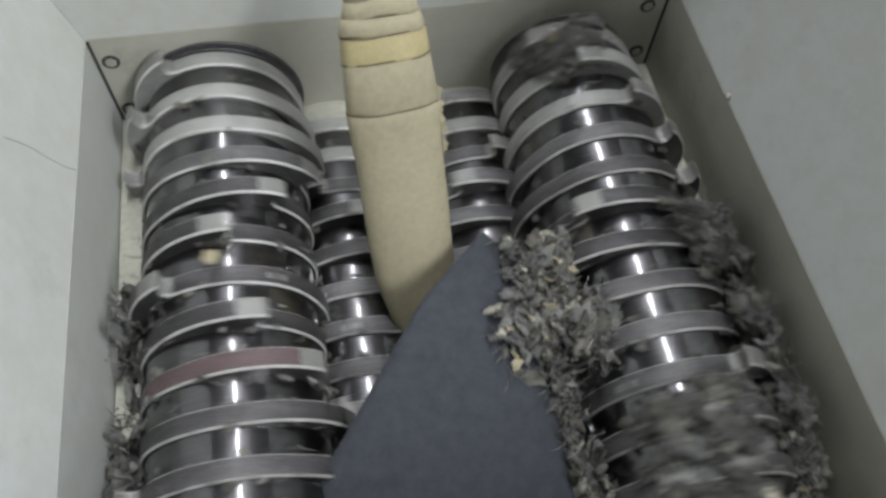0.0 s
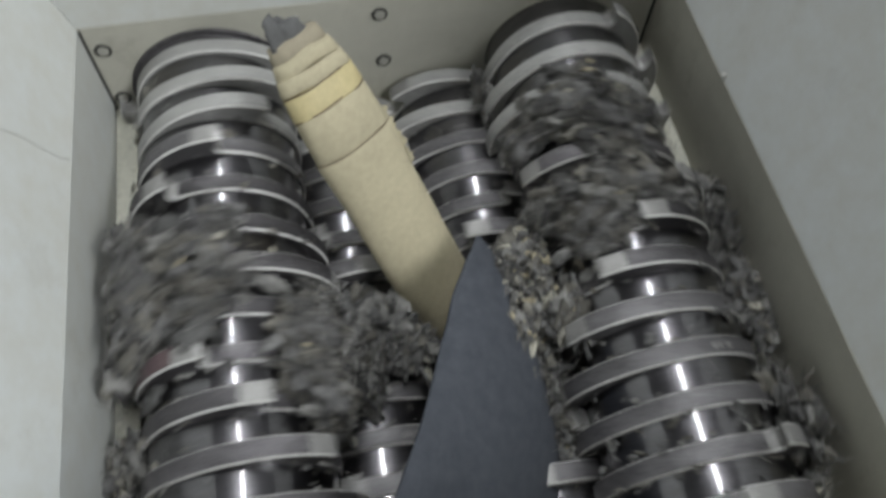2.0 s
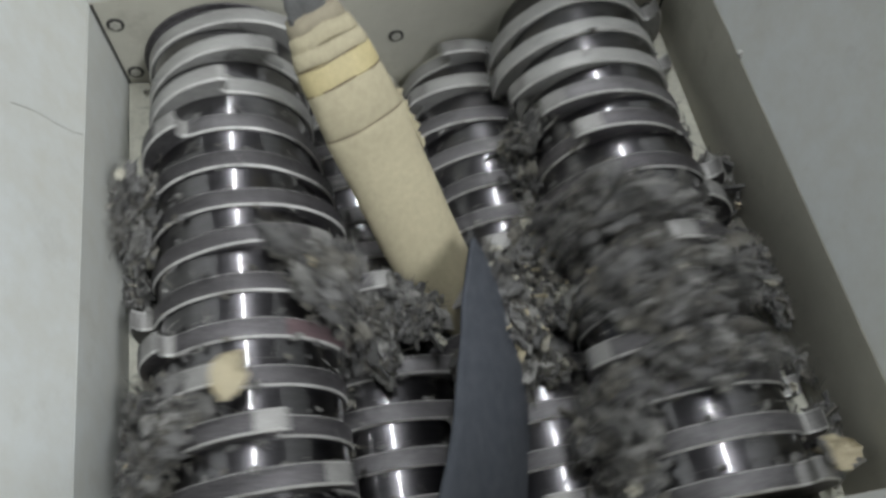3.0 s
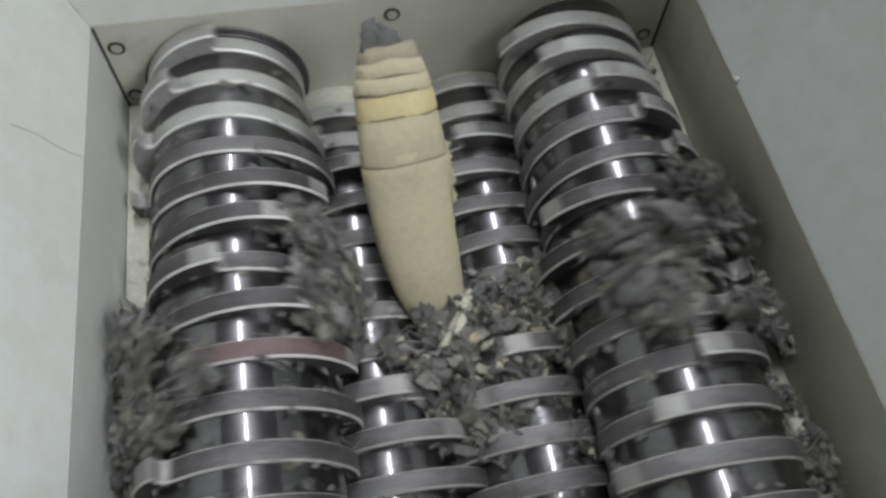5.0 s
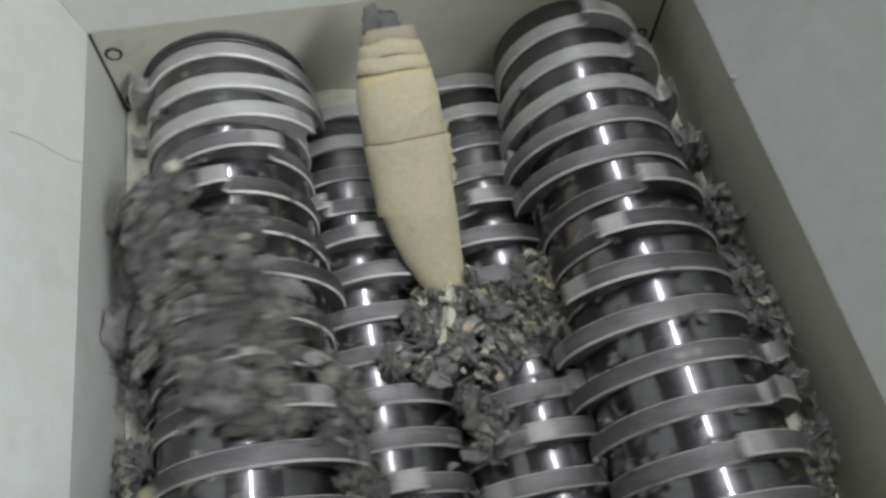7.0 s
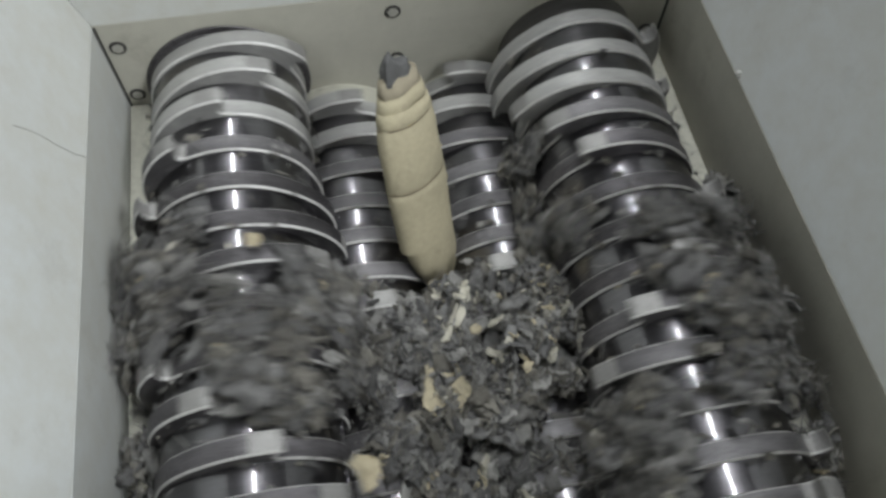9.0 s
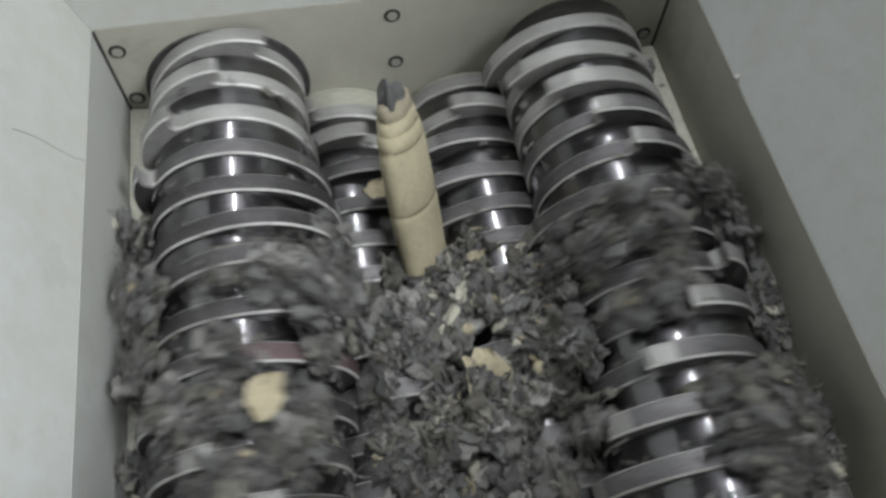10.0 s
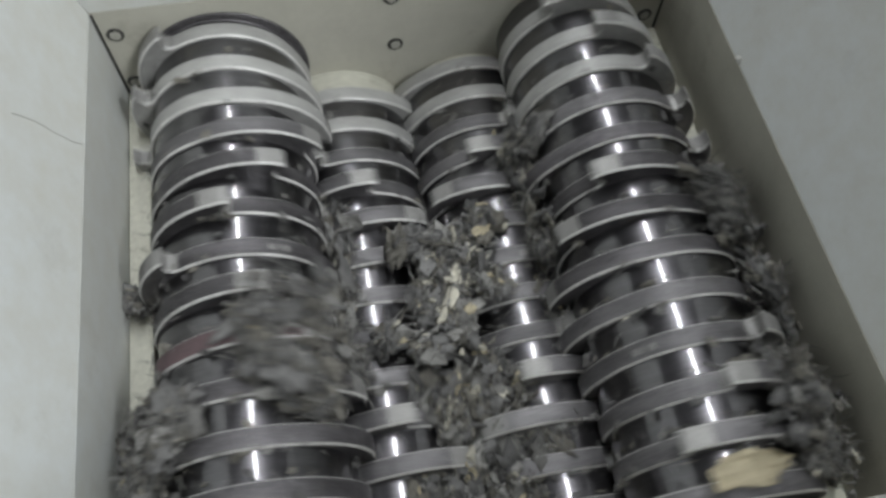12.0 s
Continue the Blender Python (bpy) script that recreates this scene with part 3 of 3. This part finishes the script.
def heap(x, y, sx, sy, sz, rows, seed, pale=0.2, flakes=210, lumps=150, where="between the inner cutters"):
    """Loose shreds that gather in the valley between the inner shafts."""
    rng = random.Random(seed)

    tufts = [(rng.gauss(0, 0.45), rng.gauss(0, 0.45), rng.uniform(0.08, 0.22)) for _ in range(12)]

    def spots(r):
        a, b, w = r.choice(tufts)
        a, b = r.gauss(a, w), r.gauss(b, w)
        z = sz * max(0, 1 - 0.6 * (a * a + b * b)) * r.uniform(0.6, 1.0) + 0.35 * abs(a * sx)
        return Vector((a * sx, b * sy, z)), Vector((a * 0.4, b * 0.3, 1)).normalized()

    me = fibre_mesh("shred_heap", spots, rng, flakes, pale * 0.6, lump=(0.009, 0.026), size=(0.005, 0.02), lumps=lumps // 2, strands=lumps * 7, drawn=1.1)
    ob = new("shred_heap", me)
    tagged(ob, "loose heap of grey carpet shreds and tan flakes " + where, "carpet shreds", "shred heaps", "stuff")
    ob.matrix_basis = pose(x, y, rows[0][1])
    HEAPS.append((ob, x, y, rows, seed))


LOW, TOP = -0.5, -0.11
heap(0.0, -0.76, 0.135, 0.14, 0.055, ((0, LOW), (3.6, LOW), (4.6, TOP), (9, TOP + .02), (12, TOP + .04)), 1, 0.45, 280)
heap(-0.02, -0.95, 0.10, 0.12, 0.05, ((0, LOW), (4.0, LOW), (5.0, TOP - .03), (6.2, TOP - .04), (6.8, TOP - .15), (7.6, TOP - .12), (9.0, TOP + .02), (11, TOP + .02), (12, TOP)), 2, 0.5)
heap(0.02, -1.12, 0.16, 0.12, 0.05, ((0, LOW), (7.6, LOW), (8.6, TOP), (11, TOP), (12, TOP - .01)), 3)
heap(0.2, -0.75, 0.13, 0.2, 0.08, ((0, TOP + .19), (1.5, TOP + .15), (2.6, TOP + .1), (3.2, TOP + .05), (5.5, TOP + .0), (7.2, TOP), (9, TOP + .05), (11.6, TOP + .02), (12, TOP - .05)), 4, 0.45, 380)
heap(-0.14, -0.79, 0.09, 0.12, 0.05, ((0, LOW), (0.7, TOP - .1), (1.4, TOP + .06), (3.0, TOP + .06), (4.4, TOP - .04), (6.8, TOP - .06), (7.6, TOP - .1), (8.9, TOP + .05), (10.7, TOP + .04), (11.5, TOP), (12, TOP - .12)), 5, 0.12)
heap(0.01, -0.6, 0.13, 0.11, 0.05, ((0, LOW), (8.6, LOW), (9.8, TOP), (12, TOP + .03)), 6, 0.2, 260)
heap(0.10, -0.97, 0.12, 0.13, 0.05, ((0, TOP), (3, TOP), (4.8, TOP), (6.0, TOP - .04), (7.5, TOP - .04), (9, TOP + .05), (11, TOP + .04), (11.6, TOP), (12, TOP - .06)), 7, 0.18)
heap(-0.12, -1.04, 0.10, 0.13, 0.05, ((0, LOW), (8.0, LOW), (8.9, TOP + .04), (10.9, TOP + .03), (12, LOW + .1)), 8, 0.14)

# shreds that have gathered on the ledges
for k, (sx, y, half, z0, z1, n) in enumerate((
        (1, -0.6, 0.1, 0.0, 0.0, 45), (1, -0.86, 0.15, 0.02, 0.02, 130), (1, -1.15, 0.1, 0.01, 0.0, 60),
        (-1, -0.66, 0.04, -0.01, -0.02, 18), (-1, -0.98, 0.06, -0.01, 0.0, 28), (-1, -1.17, 0.04, -0.02, -0.01, 18))):
    heap(sx * 0.692, y, 0.026, half, 0.055, ((0, -0.02 + z0), (6, -0.02 + z1), (12, -0.02 + (z0 + z1) / 2)), 20 + k, 0.2, n, n, "on the ledge beside the cutters")

# ---- larger tan scraps ----
def scrap_mesh(sx, sy, seed):
    """A torn bent piece of backing with a grey pile underside."""
    rng, n, th = random.Random(seed), 9, 0.006
    verts, faces, idx = [], [], []
    rag = [0.88 + 0.4 * noise.noise((math.cos(q / 10.2) * 1.9, math.sin(q / 10.2) * 1.9, seed * 0.37)) + 0.07 * rng.uniform(-1, 1) for q in range(64)]
    for side in (0, 1):
        for j in range(n):
            for i in range(n):
                u, v = 2 * i / (n - 1) - 1, 2 * j / (n - 1) - 1
                ring = max(abs(u), abs(v))
                k = (1 - ring ** 2) * 0.95 + ring ** 2 * rag[(int(10.15 * math.atan2(v, u)) + 32) % 64] / max(1, math.hypot(u, v) ** 0.7)
                z = 0.35 * sx * u * u - 0.2 * sy * v + 0.012 * noise.noise((u * 1.6, v * 1.6, seed * 0.61)) - side * th
                verts.append((u * sx * k, v * sy * k, z))
    o = n * n
    for j in range(n - 1):
        for i in range(n - 1):
            a = j * n + i
            faces += [(a, a + 1, a + n + 1, a + n), (o + a + n, o + a + n + 1, o + a + 1, o + a)]
            idx += [0, 1]
    rim = list(range(n)) + [j * n + n - 1 for j in range(1, n)] + [(n - 1) * n + i for i in range(n - 2, -1, -1)] + [j * n for j in range(n - 2, 0, -1)]
    for a, b in zip(rim, rim[1:] + rim[:1]):
        faces.append((a, a + o, b + o, b))
        idx.append(1)
    return mesh_of("carpet_scrap", verts, faces, [CREAM, FLUFF], idx)


for i, (key, y, sx, sy, lift, events) in enumerate((
        ("outer_b", -1.26, 0.075, 0.034, 0.045, (3.3, 11.95)), ("outer_a", -1.1, 0.045, 0.036, 0.06, (7.25, 8.6)), ("outer_a", -0.95, 0.052, 0.034, 0.055, (0.82, 3.0, 9.9)),
        ("outer_b", -1.08, 0.03, 0.026, 0.055, (10.55,)), ("outer_b", -0.9, 0.032, 0.03, 0.05, (0.72, 9.05)), ("outer_b", -0.86, 0.022, 0.018, 0.05, (0.5, 4.9, 9.8)),
        ("outer_a", -0.62, 0.02, 0.018, 0.045, (0.0, 2.35, 8.9)))):
    ax, az = AXES[key]
    me = scrap_mesh(sx, sy, 300 + i)
    me.transform(Matrix.Translation((0, 0, RC + lift)) @ pose(0, 0, 0, 12, -8, 30 * i))
    ob = tagged(new("carpet_scrap", me), "torn scrap of tan carpet backing carried on the cutters", "carpet scrap", "carpet scraps")
    ob.matrix_basis = pose(ax, y, az, 0, 180, 0)
    CLUMPS.append((ob, key, y, events))
loose = tagged(new("carpet_scrap", scrap_mesh(0.052, 0.066, 320)), "torn scrap of tan carpet backing lying on the shred heap", "carpet scrap", "carpet scraps")
LOOSE_ROWS = [
    (0, 0.0, -0.9, -0.45),
    (8.0, -0.054, -0.827, -0.3),
    (8.8, -0.077, -0.922, -0.02),
    (9.1, -0.034, -0.919, -0.01),
    (9.5, 0.017, -0.886, 0.0),
    (9.8, 0.043, -0.894, 0.0),
    (10.2, 0.038, -0.934, 0.0),
    (10.6, 0.089, -1.122, -0.01),
    (11.2, 0.1, -1.158, -0.15),
    (12, 0.142, -1.097, -0.4)]

curl = tagged(new("carpet_scrap", scrap_mesh(0.042, 0.056, 341)), "curled tan backing torn from the roll above the shred heap", "carpet scrap", "carpet scraps")
CURL_ROWS = [
    (0, -0.06, -0.36, -0.5),
    (9.2, -0.06, -0.36, -0.5),
    (9.9, -0.108, -0.394, 0.020),
    (10.4, -0.090, -0.411, 0.020),
    (10.6, -0.103, -0.411, 0.020),
    (11.0, -0.082, -0.420, 0.020),
    (11.4, -0.075, -0.416, 0.020),
    (11.6, -0.020, -0.332, 0.020),
    (11.8, -0.02, -0.36, -0.2),
    (12, -0.02, -0.4, -0.45)]

# ---- the hall round the machine ----
GZ, HX, HY, HT = -2.2, 11.0, 11.0, 9.0
plate("floor", [(-HX, -HY, GZ), (HX, -HY, GZ), (HX, HY, GZ), (-HX, HY, GZ)], 0.2, (0, 0, -1), CONCRETE, label="grey concrete hall floor", category="floor", bevel=0)
for name, a, b, o in (("wall_hall_west", (-HX, -HY), (-HX, HY), (-1, 0, 0)), ("wall_hall_east", (HX, -HY), (HX, HY), (1, 0, 0)),
                      ("wall_hall_north", (-HX, HY), (HX, HY), (0, 1, 0)), ("wall_hall_south", (-HX, -HY), (HX, -HY), (0, -1, 0))):
    plate(name, [(*a, GZ), (*b, GZ), (*b, HT), (*a, HT)], 0.2, o, HALL, label="grey sheet metal hall wall", category="wall", bevel=0)
plate("ceiling", [(-HX, -HY, HT), (HX, -HY, HT), (HX, HY, HT), (-HX, HY, HT)], 0.2, (0, 0, 1), HALL, label="grey sheet metal hall ceiling", category="ceiling", bevel=0)
base = thing("machine_stand", pose(0, NEAR / 2, GZ), "painted steel stand under the shredder", "machine stand")
for sx in (-1, 1):
    for sy in (-1, 1):
        v, f = slab([(-.06, -.06, 0), (.06, -.06, 0), (.06, .06, 0), (-.06, .06, 0)], FLOOR - 0.034 - GZ, (0, 0, 1))
        part("leg", fix_normals(mesh_of("leg", v, f, [MACHINE])), base, pose(sx * 0.64, sy * 0.6, 0))


def strip_lamp(x, y, width, length):
    lamp = thing("strip_lamp", pose(x, y, 8.88), "long white strip lamp under the hall roof", "lamp", "hall lamps")
    for name, w, l, z0, z1, mat in (("housing", width + 0.12, length, 0.03, 0.12, MACHINE), ("diffuser", width, length - 0.1, 0.0, 0.026, GLOW)):
        v, f = slab([(-w / 2, -l / 2, z0), (w / 2, -l / 2, z0), (w / 2, l / 2, z0), (-w / 2, l / 2, z0)], z1 - z0, (0, 0, 1))
        part(name, fix_normals(mesh_of(name, v, f, [mat])), lamp)


for y in (-0.4, 2.4, 5.2, 8.0):
    strip_lamp(0.42, y, 0.16, 2.6)

# unseen plates and bars added above the east source; they give no light
bay = thing("east_source_frame", pose(6.0, -7.1, 8.9), "unseen pale plates and bars added above the east light source", "roof light", "hall lamps")
for k in range(4):
    v, f = slab([(-1.08 + 0.56 * k, -3.55, 0), (-0.6 + 0.56 * k, -3.55, 0), (-0.6 + 0.56 * k, 3.55, 0), (-1.08 + 0.56 * k, 3.55, 0)], 0.02, (0, 0, 1))
    part("pane", fix_normals(mesh_of("pane", v, f, [HOPPER])), bay)
for k in range(5):
    v, f = slab([(-1.15 + 0.56 * k, -3.6, -0.02), (-1.09 + 0.56 * k, -3.6, -0.02), (-1.09 + 0.56 * k, 3.6, -0.02), (-1.15 + 0.56 * k, 3.6, -0.02)], 0.11, (0, 0, 1))
    part("glazing_bar", fix_normals(mesh_of("glazing_bar", v, f, [MACHINE])), bay)

# ---- what moves ----
def spin(key, t):
    return pose(AXES[key][0], NEAR / 2, AXES[key][1], 0, SHAFTS[key][0] * SPEED * t, 0)


ROLL_ROWS = [
    (0, -0.058, -0.400, 0.375, -0.032, -0.710, -0.120, 0),
    (0.3, -0.068, -0.405, 0.346, -0.026, -0.706, -0.120, 0),
    (0.5, -0.081, -0.407, 0.290, -0.025, -0.703, -0.120, 0),
    (0.8, -0.159, -0.412, 0.299, 0.013, -0.714, -0.120, 0),
    (1.0, -0.147, -0.415, 0.294, 0.020, -0.718, -0.120, 0),
    (1.2, -0.108, -0.420, 0.335, -0.007, -0.709, -0.120, 0),
    (1.5, -0.196, -0.428, 0.291, -0.009, -0.703, -0.120, 0),
    (1.8, -0.177, -0.436, 0.300, 0.026, -0.724, -0.120, 0),
    (2.0, -0.140, -0.442, 0.277, 0.053, -0.720, -0.120, 0),
    (2.5, -0.160, -0.455, 0.286, 0.011, -0.660, -0.120, 0),
    (3.0, -0.142, -0.437, 0.260, 0.014, -0.736, -0.120, 0),
    (3.2, -0.160, -0.430, 0.207, 0.018, -0.738, -0.120, 0),
    (4.8, -0.048, -0.445, 0.187, -0.036, -0.747, -0.120, 0),
    (5.0, -0.056, -0.451, 0.205, -0.036, -0.733, -0.120, 0),
    (5.5, -0.085, -0.465, 0.254, -0.053, -0.743, -0.120, 0),
    (6.0, -0.042, -0.438, 0.194, -0.022, -0.748, -0.120, 0),
    (6.5, 0.014, -0.410, 0.246, 0.012, -0.741, -0.120, 0),
    (7.0, -0.036, -0.360, 0.164, -0.021, -0.704, -0.120, 0),
    (7.2, -0.015, -0.340, 0.122, -0.029, -0.697, -0.120, 0),
    (8.8, -0.043, -0.457, 0.141, -0.019, -0.588, -0.128, 38),
    (9.0, -0.036, -0.455, 0.138, -0.011, -0.585, -0.132, 40),
    (9.5, -0.024, -0.460, 0.140, -0.002, -0.594, -0.128, 48),
    (10.0, -0.044, -0.466, 0.081, -0.017, -0.606, -0.183, 55),
    (10.4, -0.034, -0.445, 0.048, -0.005, -0.565, -0.226, 74),
    (10.6, -0.030, -0.428, 0.017, -0.001, -0.530, -0.263, 90),
    (11.0, -0.023, -0.412, -0.011, -0.012, -0.497, -0.299, 90),
    (11.4, -0.018, -0.397, -0.073, -0.016, -0.466, -0.365, 90),
    (11.6, -0.018, -0.417, -0.253, -0.016, -0.486, -0.545, 90),
    (11.8, -0.018, -0.437, -0.323, -0.016, -0.506, -0.615, 90),
    (12.0, -0.018, -0.447, -0.523, -0.016, -0.516, -0.815, 90)]
FLAP_ROWS = [
    (0, 0.102, -0.603, 0.16, -76, 0, 0),
    (0.6, 0.103, -0.597, 0.16, -76, 0, 22),
    (1.2, 0.105, -0.615, 0.15, -75, 0, 42),
    (1.5, 0.08, -0.616, 0.15, -74, 0, 46),
    (2.1, 0.098, -0.64, 0.14, -72, 0, 44),
    (2.5, 0.072, -0.64, 0.13, -70, 1, 48),
    (2.9, 0.065, -0.655, 0.11, -66, 1, 54),
    (3.2, 0.039, -0.697, 0.08, -60, 0, 62),
    (4.0, 0.051, -0.68, -0.04, -50, 0, 84),
    (4.8, 0.052, -0.709, -0.12, -40, 0, 86),
    (5.3, 0.052, -0.709, -0.35, -40, 0, 86),
    (6, 0.052, -0.709, -0.5, -40, 0, 86),
    (12, 0.052, -0.709, -0.5, -40, 0, 86)]


def motions():
    steps = [0.25 * i for i in range(49)]
    for key, ob in SHAFT.items():
        walk(ob, [(t, spin(key, t)) for t in steps])
    for ob, key, y, events in CLUMPS:
        knots = []
        for n, e in enumerate(events):
            knots += [(e - 0.74, 360 * n - 108), (e, 360 * n), (e + 0.74, 360 * n + 108)]
        ts, an = [k[0] for k in knots], [k[1] for k in knots]
        ts, an = [min(ts[0] - 0.8, -1)] + ts + [max(ts[-1] + 0.8, 13)], [an[0] - 72] + an + [an[-1] + 72]
        sgn = SHAFTS[key][0]
        walk(ob, [(t, pose(AXES[key][0], y, AXES[key][1], 0, sgn * float(np.interp(t, ts, an)), 0)) for t in [0.2 * i for i in range(61)]])
    for ob, x, y, rows, seed in HEAPS:
        rng = random.Random(seed + 50)
        ts, zs = [r[0] for r in rows], [r[1] for r in rows]
        walk(ob, [(t, pose(x + rng.uniform(-.012, .012), y + rng.uniform(-.015, .015), float(np.interp(t, ts, zs)) + rng.uniform(-.008, .008),
                           rng.uniform(-7, 7), rng.uniform(-7, 7), rng.uniform(-10, 10) + 8 * math.sin(t + seed))) for t in [0.3 * i for i in range(41)]])
    walk(loose, [(t, pose(x, y, z, 10 * math.sin(t * 3), -8, 20 * t)) for t, x, y, z in LOOSE_ROWS])
    walk(curl, [(t, pose(x, y, z, 32 + 10 * math.sin(t * 4), 12, 15 * t)) for t, x, y, z in CURL_ROWS])
    walk(roll, [(t, roll_pose(*r)) for t, *r in ROLL_ROWS])
    walk(foot, [(t, pose(0, 0, z)) for t, z in ((0, -0.08), (2.5, -0.08), (3.2, -0.04), (4.8, 0.11), (5.5, 0.14), (6.5, 0.19), (9, 0.21), (12, 0.21))])
    walk(flap, [(t, pose(x, y, z, 0, 0, yaw) @ pose(0, 0, 0, tilt) @ pose(0, 0, 0, 0, 0, twist)) for t, x, y, z, tilt, yaw, twist in FLAP_ROWS])


def roll_pose(x, y, z, bx, by, bz, twist):
    """The roll with its seam at one point and its foot towards another."""
    up = (Vector((x, y, z)) - Vector((bx, by, bz))).normalized()
    q = up.to_track_quat("Z", "Y")
    return Matrix.Translation((x, y, z)) @ q.to_matrix().to_4x4() @ pose(0, 0, 0, 0, 0, twist)


motions()
